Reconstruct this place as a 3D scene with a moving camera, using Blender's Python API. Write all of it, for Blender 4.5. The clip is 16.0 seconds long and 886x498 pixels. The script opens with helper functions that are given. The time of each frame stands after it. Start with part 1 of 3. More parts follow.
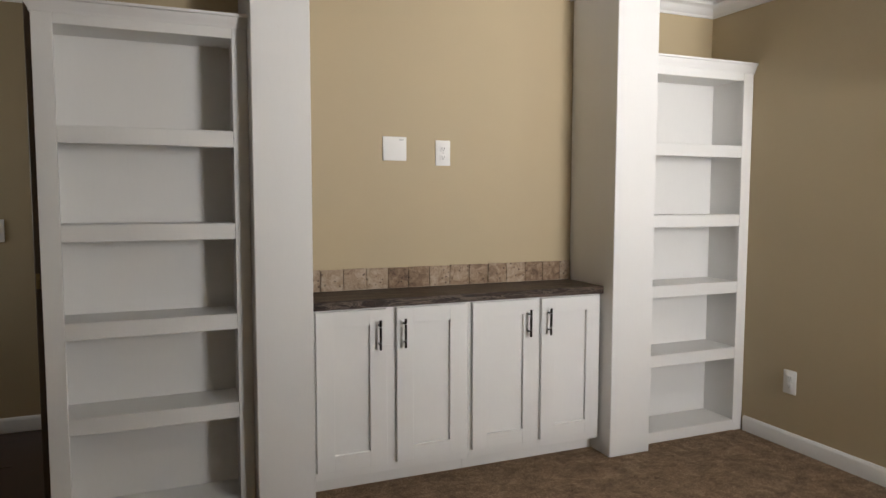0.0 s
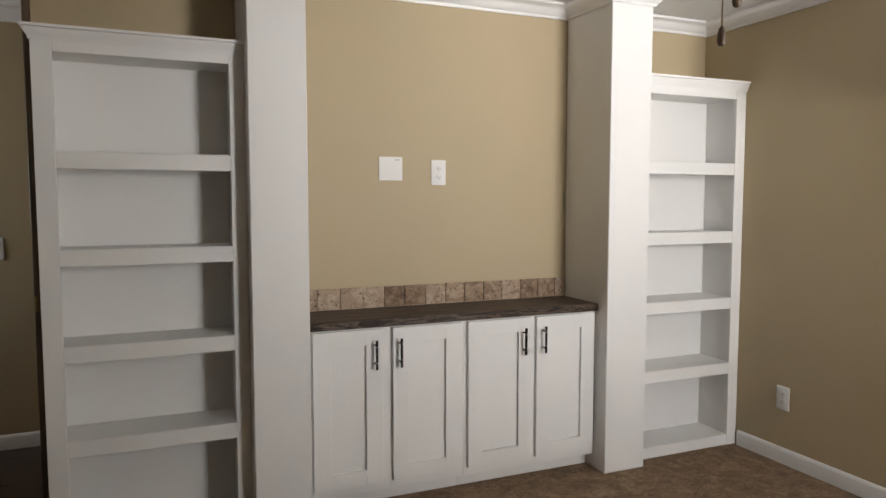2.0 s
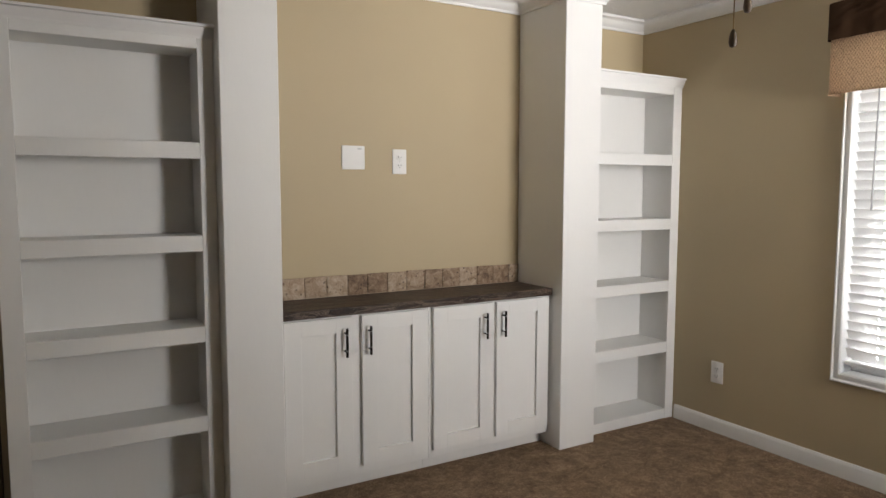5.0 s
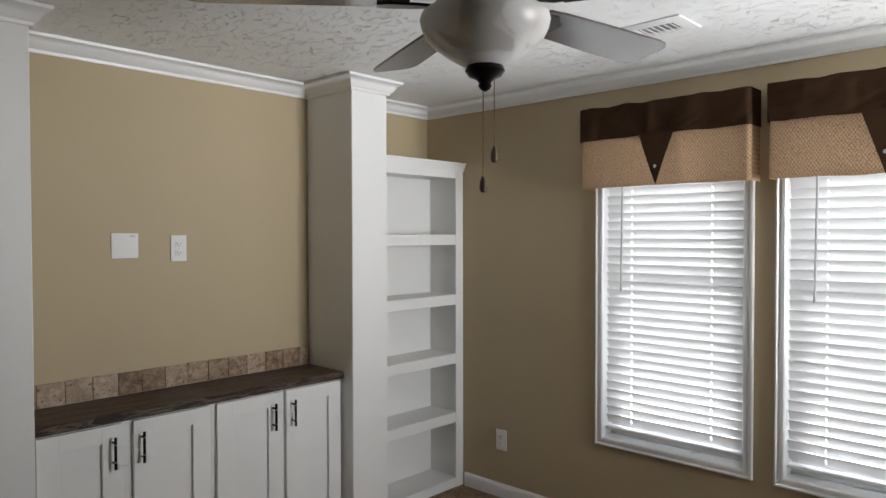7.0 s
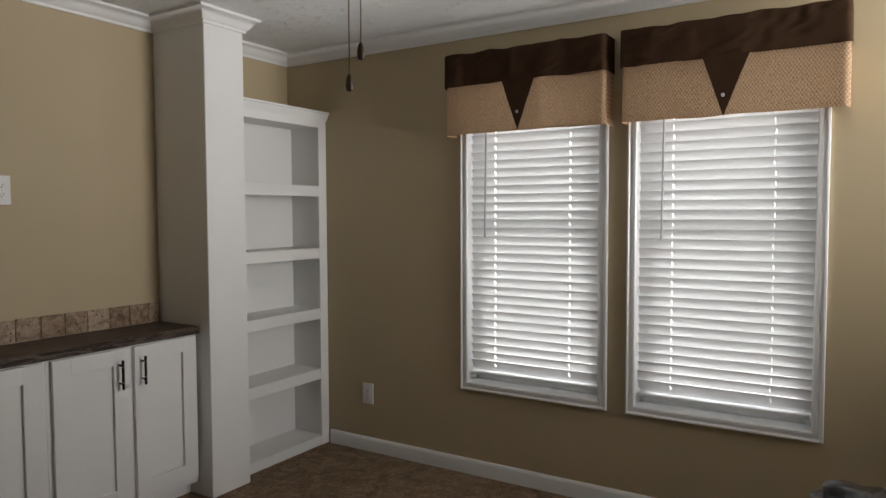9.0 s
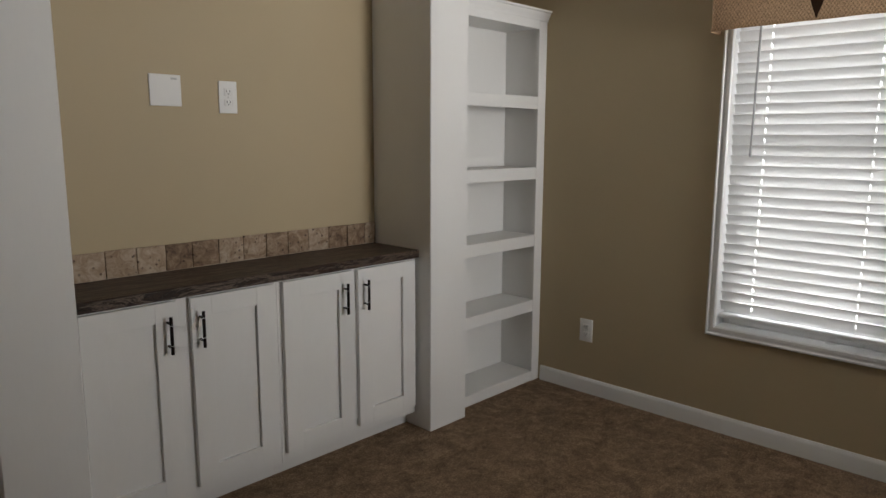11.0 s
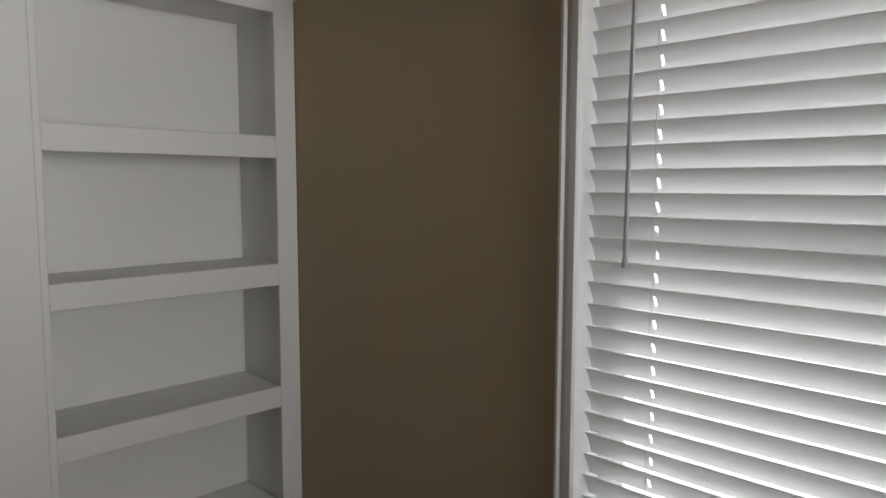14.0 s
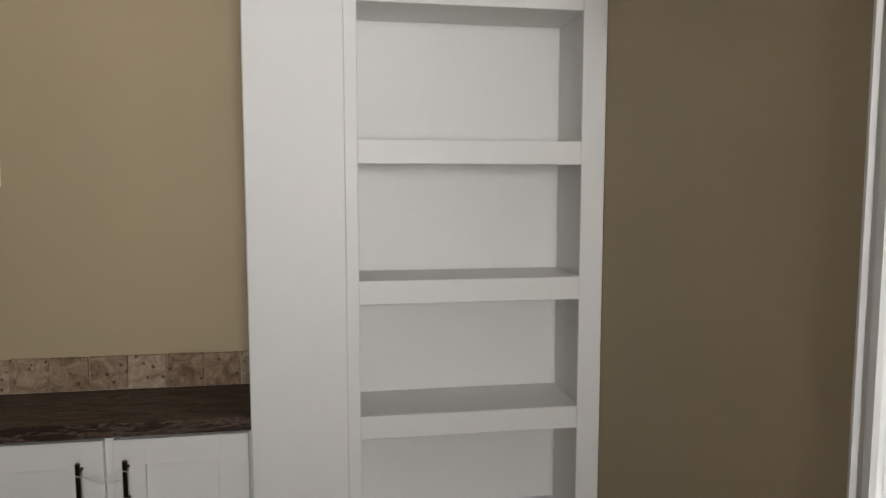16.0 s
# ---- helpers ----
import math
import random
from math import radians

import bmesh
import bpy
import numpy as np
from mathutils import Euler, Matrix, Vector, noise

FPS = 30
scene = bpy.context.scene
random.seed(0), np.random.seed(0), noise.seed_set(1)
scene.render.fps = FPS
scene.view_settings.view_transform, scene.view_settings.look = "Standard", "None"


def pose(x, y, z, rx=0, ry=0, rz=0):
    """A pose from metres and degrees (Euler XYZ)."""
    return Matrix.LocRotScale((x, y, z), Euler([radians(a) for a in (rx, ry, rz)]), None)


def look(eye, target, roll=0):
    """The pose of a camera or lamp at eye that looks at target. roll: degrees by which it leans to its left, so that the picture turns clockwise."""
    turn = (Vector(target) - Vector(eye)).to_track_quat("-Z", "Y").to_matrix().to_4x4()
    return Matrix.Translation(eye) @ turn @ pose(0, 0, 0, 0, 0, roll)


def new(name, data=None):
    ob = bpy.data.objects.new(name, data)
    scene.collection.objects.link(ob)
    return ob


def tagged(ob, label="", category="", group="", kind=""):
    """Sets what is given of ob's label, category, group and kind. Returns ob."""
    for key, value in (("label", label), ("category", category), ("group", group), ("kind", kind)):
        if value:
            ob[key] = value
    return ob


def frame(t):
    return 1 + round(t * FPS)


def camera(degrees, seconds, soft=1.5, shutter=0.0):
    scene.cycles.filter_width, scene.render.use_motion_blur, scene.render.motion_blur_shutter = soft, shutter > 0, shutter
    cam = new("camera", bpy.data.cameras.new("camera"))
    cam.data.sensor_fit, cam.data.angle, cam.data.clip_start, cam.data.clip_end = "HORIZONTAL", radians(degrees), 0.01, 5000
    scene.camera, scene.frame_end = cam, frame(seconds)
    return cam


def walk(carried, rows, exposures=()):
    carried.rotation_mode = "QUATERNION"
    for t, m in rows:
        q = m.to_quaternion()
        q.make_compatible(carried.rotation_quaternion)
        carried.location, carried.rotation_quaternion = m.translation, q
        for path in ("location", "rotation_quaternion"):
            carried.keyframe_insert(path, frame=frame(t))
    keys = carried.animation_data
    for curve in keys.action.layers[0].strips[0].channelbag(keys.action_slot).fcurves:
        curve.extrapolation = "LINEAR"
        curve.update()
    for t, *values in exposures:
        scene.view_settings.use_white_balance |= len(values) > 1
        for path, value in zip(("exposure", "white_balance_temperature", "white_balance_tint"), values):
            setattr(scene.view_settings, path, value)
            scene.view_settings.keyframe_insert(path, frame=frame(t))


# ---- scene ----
cam = camera(66.0, 16.0)
PATH = [
    (0, (-2.87, -2.691, 1.248), (-2.102, -0.851, 1.093), 0.1),
    (0.5, (-2.839, -2.703, 1.272), (-2.083, -0.858, 1.114), 0.1),
    (1, (-2.837, -2.657, 1.312), (-2.061, -0.821, 1.143), 0.0),
    (1.5, (-2.832, -2.669, 1.31), (-2.061, -0.831, 1.149), 0.1),
    (2, (-2.867, -2.718, 1.325), (-2.095, -0.879, 1.178), 0.0),
    (2.5, (-2.897, -2.747, 1.359), (-2.13, -0.908, 1.187), 0.1),
    (3, (-2.92, -2.786, 1.313), (-2.173, -0.938, 1.153), 0.2),
    (5.5, (-3.138, -2.642, 1.325), (-2.075, -0.957, 1.143), 0.1),
    (6, (-3.125, -2.694, 1.444), (-2.012, -1.041, 1.273), 0.2),
    (6.5, (-3.085, -2.714, 1.513), (-1.803, -1.182, 1.424), 0.1),
    (7, (-3.064, -2.71, 1.512), (-1.608, -1.341, 1.468), -0.1),
    (7.5, (-3.04, -2.701, 1.483), (-1.474, -1.457, 1.451), -0.1),
    (8, (-3.039, -2.673, 1.383), (-1.41, -1.513, 1.35), -0.1),
    (8.5, (-3.035, -2.681, 1.354), (-1.36, -1.591, 1.295), -0.2),
    (9, (-3.03, -2.668, 1.347), (-1.332, -1.616, 1.244), -0.2),
    (9.5, (-3.042, -2.652, 1.328), (-1.341, -1.608, 1.195), -0.2),
    (10, (-3.057, -2.563, 1.313), (-1.421, -1.428, 1.127), -0.2),
    (10.2, (-3.068, -2.493, 1.3), (-1.505, -1.272, 1.039), -0.1),
    (12.3, (-2.232, -1.672, 1.321), (-0.862, -0.249, 1.004), 0.1),
    (12.5, (-2.066, -1.696, 1.329), (-0.692, -0.27, 1.047), -0.1),
    (13, (-1.717, -1.672, 1.346), (-0.311, -0.271, 1.097), 0.1),
    (13.3, (-1.486, -1.656, 1.355), (-0.094, -0.238, 1.122), -0.1),
    (13.5, (-1.363, -1.639, 1.358), (0.039, -0.231, 1.132), 0.1),
    (14, (-1.089, -1.663, 1.375), (0.323, -0.259, 1.188), 0.1),
    (14.5, (-0.871, -1.619, 1.356), (0.48, -0.156, 1.169), 0.0),
    (15, (-0.756, -1.588, 1.373), (0.404, 0.031, 1.195), 0.0),
    (15.5, (-0.719, -1.671, 1.376), (-0.059, 0.209, 1.21), 0.3),
    (16, (-0.711, -1.707, 1.392), (-0.39, 0.259, 1.209), 0.0),
]
EXPOSURES = [(0, 0.5, 6750, 12), (3, 0.52, 6750, 12), (6, 0.35, 6700, 11), (7, 0.0, 6350, 10), (8, -0.3, 6450, 10), (9, -0.5, 6700, 11), (10, -0.58, 7000, 11),
             (12.3, 0.0, 6250, 10), (13.3, -0.3, 6400, 10), (14.0, -0.95, 6600, 11), (14.4, -1.45, 6950, 11), (15.2, -1.15, 7100, 13), (15.6, -0.55, 7100, 13), (16, -0.3, 6700, 11)]
walk(cam, [(t, look(eye, goal, roll)) for t, eye, goal, roll in PATH], EXPOSURES)

# ---- daylight ----
world = bpy.data.worlds.new("sky")
scene.world = world
world.use_nodes = True
sky = world.node_tree.nodes.new("ShaderNodeTexSky")
sky.sky_type, sky.sun_disc = 'NISHITA', False
sky.sun_elevation, sky.sun_rotation = radians(47), radians(-4)
backg = world.node_tree.nodes["Background"]
backg.inputs["Strength"].default_value = 0.15
world.node_tree.links.new(sky.outputs[0], backg.inputs["Color"])

sun_data = bpy.data.lights.new("sun", 'SUN')
sun_data.energy, sun_data.angle, sun_data.color = 4.5, radians(0.5), (1.0, 0.95, 0.88)
new("sun", sun_data).matrix_world = look((-0.5, 7, 7.5), (0, 0, 0))


def window_light(y0, y1, z0, z1, watts):
    """Skylight that falls into a window's opening, just outside the glass."""
    d = bpy.data.lights.new("window_skylight", 'AREA')
    d.shape, d.size, d.size_y, d.energy, d.color = 'RECTANGLE', y1 - y0, z1 - z0, watts, (0.93, 0.97, 1.0)
    new("window_skylight", d).matrix_world = look((0.30, (y0 + y1) / 2, (z0 + z1) / 2), (0, (y0 + y1) / 2, (z0 + z1) / 2))


window_light(-1.75, -0.80, 0.05, 2.60, 56)
window_light(-2.70, -1.65, 0.05, 2.60, 56)
# added fill lamp outside an assumed, unseen opening in the wall behind the viewer
back_fill = bpy.data.lights.new("back_fill_light", 'AREA')
back_fill.shape, back_fill.size, back_fill.size_y, back_fill.energy, back_fill.color = 'RECTANGLE', 0.75, 1.2, 47, (0.97, 0.985, 1.0)
new("back_fill_light", back_fill).matrix_world = look((-0.42, -4.28, 1.55), (-0.70, 0, 3.4))
back_fill.spread = radians(110)

# lamp added at the hall's end to brighten it; its opening is assumed, unseen
hall_fill = bpy.data.lights.new("hall_fill_light", 'AREA')
hall_fill.shape, hall_fill.size, hall_fill.size_y, hall_fill.energy, hall_fill.color = 'RECTANGLE', 0.7, 1.0, 5.5, (0.93, 0.97, 1.0)
new("hall_fill_light", hall_fill).matrix_world = look((-5.12, 1.05, 1.45), (0, 1.05, 1.45))
hall_fill.spread = radians(130)

# ---- materials ----


def node(tree, kind, **inputs):
    n = tree.nodes.new(kind)
    for k, v in inputs.items():
        n.inputs[k.replace("_", " ")].default_value = v
    return n


def ramp(tree, fac, stops):
    r = tree.nodes.new("ShaderNodeValToRGB")
    while len(r.color_ramp.elements) < len(stops):
        r.color_ramp.elements.new(0.5)
    for e, (p, c) in zip(r.color_ramp.elements, stops):
        e.position, e.color = p, (*c, 1)
    tree.links.new(fac, r.inputs[0])
    return r.outputs[0]


def coords(tree, stretch=(1, 1, 1), shift=False):
    tc = tree.nodes.new("ShaderNodeTexCoord")
    mp = tree.nodes.new("ShaderNodeMapping")
    mp.inputs["Scale"].default_value = stretch
    tree.links.new(tc.outputs["Object"], mp.inputs["Vector"])
    if shift:
        info = tree.nodes.new("ShaderNodeObjectInfo")
        mul = tree.nodes.new("ShaderNodeVectorMath")
        mul.operation = 'SCALE'
        mul.inputs[0].default_value = (13.0, 7.0, 29.0)
        tree.links.new(info.outputs["Random"], mul.inputs["Scale"])
        tree.links.new(mul.outputs[0], mp.inputs["Location"])
    return mp.outputs[0]


def noise_of(tree, vec, scale, detail=4, rough=0.55, warp=0.0):
    n = node(tree, "ShaderNodeTexNoise", Scale=scale, Detail=detail, Roughness=rough, Distortion=warp)
    tree.links.new(vec, n.inputs["Vector"])
    return n.outputs["Fac"]


def bumped(tree, bsdf, height, strength, distance):
    b = node(tree, "ShaderNodeBump", Strength=strength, Distance=distance)
    tree.links.new(height, b.inputs["Height"])
    tree.links.new(b.outputs[0], bsdf.inputs["Normal"])


def shade(c, f):
    return tuple(min(1, v * f) for v in c)


def material(name, color, rough=0.5, metal=0.0, var=0.05, scale=3.0, fine=150.0, bump=0.1, depth=0.001, stretch=(1, 1, 1), shift=False, fine_detail=3):
    """Painted, moulded or metal surface: two scales of tone, fine relief, uneven gloss."""
    m = bpy.data.materials.new(name)
    m.use_nodes = True
    t = m.node_tree
    b = t.nodes["Principled BSDF"]
    v = coords(t, stretch, shift)
    big, small = noise_of(t, v, scale), noise_of(t, v, fine, fine_detail)
    mix = node(t, "ShaderNodeMath")
    mix.operation = 'MULTIPLY_ADD'
    mix.inputs[1].default_value = 0.35
    t.links.new(small, mix.inputs[0])
    t.links.new(big, mix.inputs[2])
    t.links.new(ramp(t, mix.outputs[0], [(0.4, shade(color, 1 - var)), (0.95, shade(color, 1 + var))]), b.inputs["Base Color"])
    mr = node(t, "ShaderNodeMapRange")
    mr.inputs["To Min"].default_value, mr.inputs["To Max"].default_value = max(0, rough - 0.08), min(1, rough + 0.08)
    t.links.new(big, mr.inputs["Value"])
    t.links.new(mr.outputs[0], b.inputs["Roughness"])
    b.inputs["Metallic"].default_value = metal
    bumped(t, b, small, bump, depth)
    return m


wall_paint = material("tan_wall_paint", (0.45, 0.36, 0.225), 0.62, var=0.035, scale=1.3, fine=260, bump=0.25, depth=0.0012)
white_paint = material("white_cabinet_paint", (0.76, 0.75, 0.73), 0.5, var=0.025, scale=2.2, fine=90, bump=0.10, depth=0.0006, stretch=(1, 1, 0.25))
trim_paint = material("white_trim_paint", (0.78, 0.77, 0.755), 0.35, var=0.02, scale=3, fine=70, bump=0.08, depth=0.0006)
vinyl = material("white_window_vinyl", (0.8, 0.8, 0.8), 0.3, var=0.015, bump=0.04)
plastic = material("white_plate_plastic", (0.8, 0.79, 0.77), 0.62, var=0.01, bump=0.03)
stamp_grey = material("pale_grey_stamp", (0.55, 0.55, 0.54), 0.85)
dark_slot = material("dark_slot", (0.02, 0.018, 0.016), 0.7)
bronze = material("dark_bronze_metal", (0.022, 0.017, 0.015), 0.36, 0.85, var=0.3, scale=30, bump=0.1)
brass = material("aged_brass", (0.30, 0.20, 0.09), 0.4, 1.0, var=0.3, scale=60)
steel = material("zinc_screw", (0.55, 0.54, 0.52), 0.35, 1.0)
jamb_wood = material("dark_stained_wood", (0.09, 0.055, 0.03), 0.5, var=0.45, scale=6, fine=60, bump=0.2, stretch=(6, 6, 0.6))
hall_floor_mat = material("dark_laminate", (0.045, 0.026, 0.018), 0.3, var=0.5, scale=4, fine=40, bump=0.1, stretch=(1, 6, 1))
leather = material("black_leather", (0.018, 0.018, 0.02), 0.27, var=0.25, scale=14, fine=240, bump=0.4, depth=0.002)
brown_cloth = material("dark_brown_cloth", (0.045, 0.023, 0.012), 0.85, var=0.25, scale=9, fine=500, bump=0.35, depth=0.001)
siding = material("neighbour_siding", (0.40, 0.29, 0.20), 0.7, var=0.1)
grass = material("dry_grass_ground", (0.30, 0.26, 0.17), 0.9, var=0.4, scale=0.8, fine=14, bump=0.5, depth=0.03)


def ceiling_material():
    m = material("stippled_ceiling_paint", (0.89, 0.89, 0.88), 0.75, var=0.02, scale=1.0)
    t = m.node_tree
    b = t.nodes["Principled BSDF"]
    v = coords(t)
    n = noise_of(t, coords(t, (1.8, 1, 1)), 20, 4, 0.6, 1.2)
    bumped(t, b, ramp(t, n, [(0.58, (0, 0, 0)), (0.63, (1, 1, 1))]), 1.0, 0.011)
    return m


def carpet_material():
    m = bpy.data.materials.new("brown_cut_pile_carpet")
    m.use_nodes = True
    t = m.node_tree
    b = t.nodes["Principled BSDF"]
    v = coords(t)
    patches, tufts = noise_of(t, v, 11, 6, 0.72, 0.5), noise_of(t, v, 150, 4, 0.75)
    mid = noise_of(t, v, 38, 4, 0.6)
    soft = node(t, "ShaderNodeMath")
    soft.operation = 'MULTIPLY'
    soft.inputs[1].default_value = 0.5
    t.links.new(patches, soft.inputs[0])
    a = node(t, "ShaderNodeMath")
    a.operation = 'MULTIPLY_ADD'
    a.inputs[1].default_value = 0.85
    t.links.new(tufts, a.inputs[0])
    t.links.new(soft.outputs[0], a.inputs[2])
    a2 = node(t, "ShaderNodeMath")
    a2.operation = 'MULTIPLY_ADD'
    a2.inputs[1].default_value = 0.3
    t.links.new(mid, a2.inputs[0])
    t.links.new(a.outputs[0], a2.inputs[2])
    t.links.new(ramp(t, a2.outputs[0], [(0.66, (0.085, 0.047, 0.023)), (0.82, (0.22, 0.138, 0.076)), (0.99, (0.42, 0.29, 0.18))]), b.inputs["Base Color"])
    b.inputs["Roughness"].default_value = 0.95
    bumped(t, b, a2.outputs[0], 0.9, 0.012)
    return m


def counter_material():
    m = bpy.data.materials.new("dark_streaked_laminate")
    m.use_nodes = True
    t = m.node_tree
    b = t.nodes["Principled BSDF"]
    v = coords(t, (1.3, 10, 10))
    n = noise_of(t, v, 3.6, 10, 0.72, 1.4)
    c = ramp(t, n, [(0.34, (0.006, 0.004, 0.003)), (0.42, (0.050, 0.028, 0.018)), (0.475, (0.008, 0.005, 0.004)), (0.53, (0.17, 0.125, 0.095)), (0.565, (0.016, 0.010, 0.007)), (0.64, (0.13, 0.085, 0.06))])
    t.links.new(c, b.inputs["Base Color"])
    b.inputs["Roughness"].default_value = 0.42
    b.inputs["Specular IOR Level"].default_value = 0.2
    bumped(t, b, n, 0.15, 0.001)
    return m


def stone_material():
    m = bpy.data.materials.new("tumbled_travertine")
    m.use_nodes = True
    t = m.node_tree
    b = t.nodes["Principled BSDF"]
    v = coords(t, (1, 1, 1), True)
    n = noise_of(t, v, 26, 8, 0.72, 0.9)
    info = t.nodes.new("ShaderNodeObjectInfo")
    add = node(t, "ShaderNodeMath")
    add.operation = 'MULTIPLY_ADD'
    add.inputs[1].default_value = 0.30
    t.links.new(info.outputs["Random"], add.inputs[0])
    t.links.new(n, add.inputs[2])
    c = ramp(t, add.outputs[0], [(0.40, (0.085, 0.047, 0.026)), (0.53, (0.20, 0.125, 0.072)), (0.66, (0.30, 0.21, 0.138)), (0.84, (0.47, 0.37, 0.275))])
    vo = node(t, "ShaderNodeTexVoronoi", Scale=42.0)
    t.links.new(v, vo.inputs["Vector"])
    pits = ramp(t, vo.outputs["Distance"], [(0.12, (0.12, 0.05, 0.02)), (0.24, (1, 1, 1))])
    where = ramp(t, noise_of(t, v, 30, 3), [(0.40, (1, 1, 1)), (0.52, (0, 0, 0))])
    mx = node(t, "ShaderNodeMix")
    mx.data_type, mx.blend_type = 'RGBA', 'LIGHTEN'
    mx.inputs[0].default_value = 1
    t.links.new(pits, mx.inputs[6])
    t.links.new(where, mx.inputs[7])
    mul = node(t, "ShaderNodeMix")
    mul.data_type, mul.blend_type = 'RGBA', 'MULTIPLY'
    mul.inputs[0].default_value = 0.85
    t.links.new(c, mul.inputs[6])
    t.links.new(mx.outputs[2], mul.inputs[7])
    t.links.new(mul.outputs[2], b.inputs["Base Color"])
    b.inputs["Roughness"].default_value = 0.7
    bumped(t, b, mx.outputs[2], 0.6, 0.003)
    return m


def see_through(name, color, amount, rough, weave=0.0):
    """Thin sheet that passes part of the light that falls on its back: blind slats, cloth, frosted glass."""
    m = material(name, color, rough, var=0.03, scale=5, fine=120, bump=0.06, shift=True)
    t = m.node_tree
    b, out = t.nodes["Principled BSDF"], t.nodes["Material Output"]
    tr = t.nodes.new("ShaderNodeBsdfTranslucent")
    tr.inputs["Color"].default_value = (*color, 1)
    mix = t.nodes.new("ShaderNodeMixShader")
    mix.inputs[0].default_value = amount
    t.links.new(b.outputs[0], mix.inputs[1])
    t.links.new(tr.outputs[0], mix.inputs[2])
    t.links.new(mix.outputs[0], out.inputs["Surface"])
    if weave:
        v = coords(t)
        sep = t.nodes.new("ShaderNodeSeparateXYZ")
        t.links.new(v, sep.inputs[0])
        waves = []
        for axis, pitch in (("Y", 1.1), ("Z", 0.75)):
            mu = node(t, "ShaderNodeMath")
            mu.operation = 'MULTIPLY'
            mu.inputs[1].default_value = weave * pitch
            t.links.new(sep.outputs[axis], mu.inputs[0])
            si = node(t, "ShaderNodeMath")
            si.operation = 'SINE'
            t.links.new(mu.outputs[0], si.inputs[0])
            waves.append(si.outputs[0])
        pr = node(t, "ShaderNodeMath")
        pr.operation = 'MULTIPLY'
        t.links.new(waves[0], pr.inputs[0])
        t.links.new(waves[1], pr.inputs[1])
        nz = noise_of(t, v, 240, 3, 0.6)
        half = node(t, "ShaderNodeMath")
        half.operation = 'MULTIPLY_ADD'
        half.inputs[1].default_value, half.inputs[2].default_value = 0.9, 0.05
        t.links.new(nz, half.inputs[0])
        ad = node(t, "ShaderNodeMath")
        ad.operation = 'MULTIPLY_ADD'
        ad.inputs[1].default_value = 0.11
        t.links.new(pr.outputs[0], ad.inputs[0])
        t.links.new(half.outputs[0], ad.inputs[2])
        c = ramp(t, ad.outputs[0], [(0.3, shade(color, 0.45)), (0.5, color), (0.72, shade(color, 1.55))])
        t.links.new(c, b.inputs["Base Color"])
        t.links.new(c, tr.inputs["Color"])
        bumped(t, b, ad.outputs[0], 0.7, 0.003)
    return m


def glass_material():
    m = bpy.data.materials.new("clear_window_glass")
    m.use_nodes = True
    t = m.node_tree
    b = t.nodes["Principled BSDF"]
    b.inputs["Transmission Weight"].default_value, b.inputs["Roughness"].default_value, b.inputs["IOR"].default_value = 1.0, 0.0, 1.45
    return m


def alabaster_material():
    m = see_through("swirled_alabaster_glass", (0.86, 0.84, 0.81), 0.15, 0.3)
    t = m.node_tree
    b = t.nodes["Principled BSDF"]
    v = coords(t)
    n = noise_of(t, v, 7, 3, 0.45, 1.8)
    t.links.new(ramp(t, n, [(0.36, (0.58, 0.56, 0.54)), (0.45, (0.80, 0.78, 0.76)), (0.62, (0.88, 0.87, 0.85))]), b.inputs["Base Color"])
    return m


def blade_material():
    m = material("dark_walnut_blade", (0.06, 0.038, 0.03), 0.24, var=0.35, scale=3, fine=30, bump=0.05)
    m.node_tree.nodes["Principled BSDF"].inputs["Specular IOR Level"].default_value = 0.6
    return m


brown_cloth.node_tree.nodes["Principled BSDF"].inputs["Specular IOR Level"].default_value = 0.1
ceiling_paint, carpet, counter_top, stone = ceiling_material(), carpet_material(), counter_material(), stone_material()
slat_white = see_through("white_blind_slat", (0.78, 0.775, 0.765), 0.035, 0.4)
tan_weave = see_through("tan_basket_weave", (0.42, 0.275, 0.165), 0.28, 0.9, weave=430)
clear_tie = see_through("clear_plastic_tie", (0.8, 0.8, 0.78), 0.5, 0.2)
cord_white = see_through("white_ladder_cord", (0.8, 0.8, 0.78), 0.3, 0.8)
wand_grey = material("clear_grey_wand", (0.42, 0.42, 0.43), 0.25)
glass, alabaster, blade_wood = glass_material(), alabaster_material(), blade_material()

# ---- building blocks ----
PLACED = {}


def thing(name, at, label, category, group="", kind=""):
    ob = new(name)
    ob.empty_display_size = 0.1
    ob.location = at
    PLACED[ob] = Matrix.Translation(at)
    return tagged(ob, label, category, group, kind)


def smooth_flat(me, angle=0.6):
    me.polygons.foreach_set("use_smooth", [True] * len(me.polygons))
    me.set_sharp_from_angle(angle=angle)


def mesh_of(name, bm, mat, smooth=True):
    me = bpy.data.meshes.new(name)
    bmesh.ops.recalc_face_normals(bm, faces=bm.faces)
    bm.to_mesh(me)
    bm.free()
    me.materials.append(mat)
    if smooth:
        smooth_flat(me)
    return me


def part(name, bm, mat, parent, label=""):
    ob = new(name, mesh_of(name, bm, mat) if isinstance(bm, bmesh.types.BMesh) else bm)
    ob.parent = parent
    ob.matrix_parent_inverse = PLACED[parent].inverted()
    PLACED[ob] = Matrix()
    return tagged(ob, label)


def structure(name, bm, mat, label, category):
    ob = new(name, mesh_of(name, bm, mat))
    PLACED[ob] = Matrix()
    return tagged(ob, label, category, kind="structure")


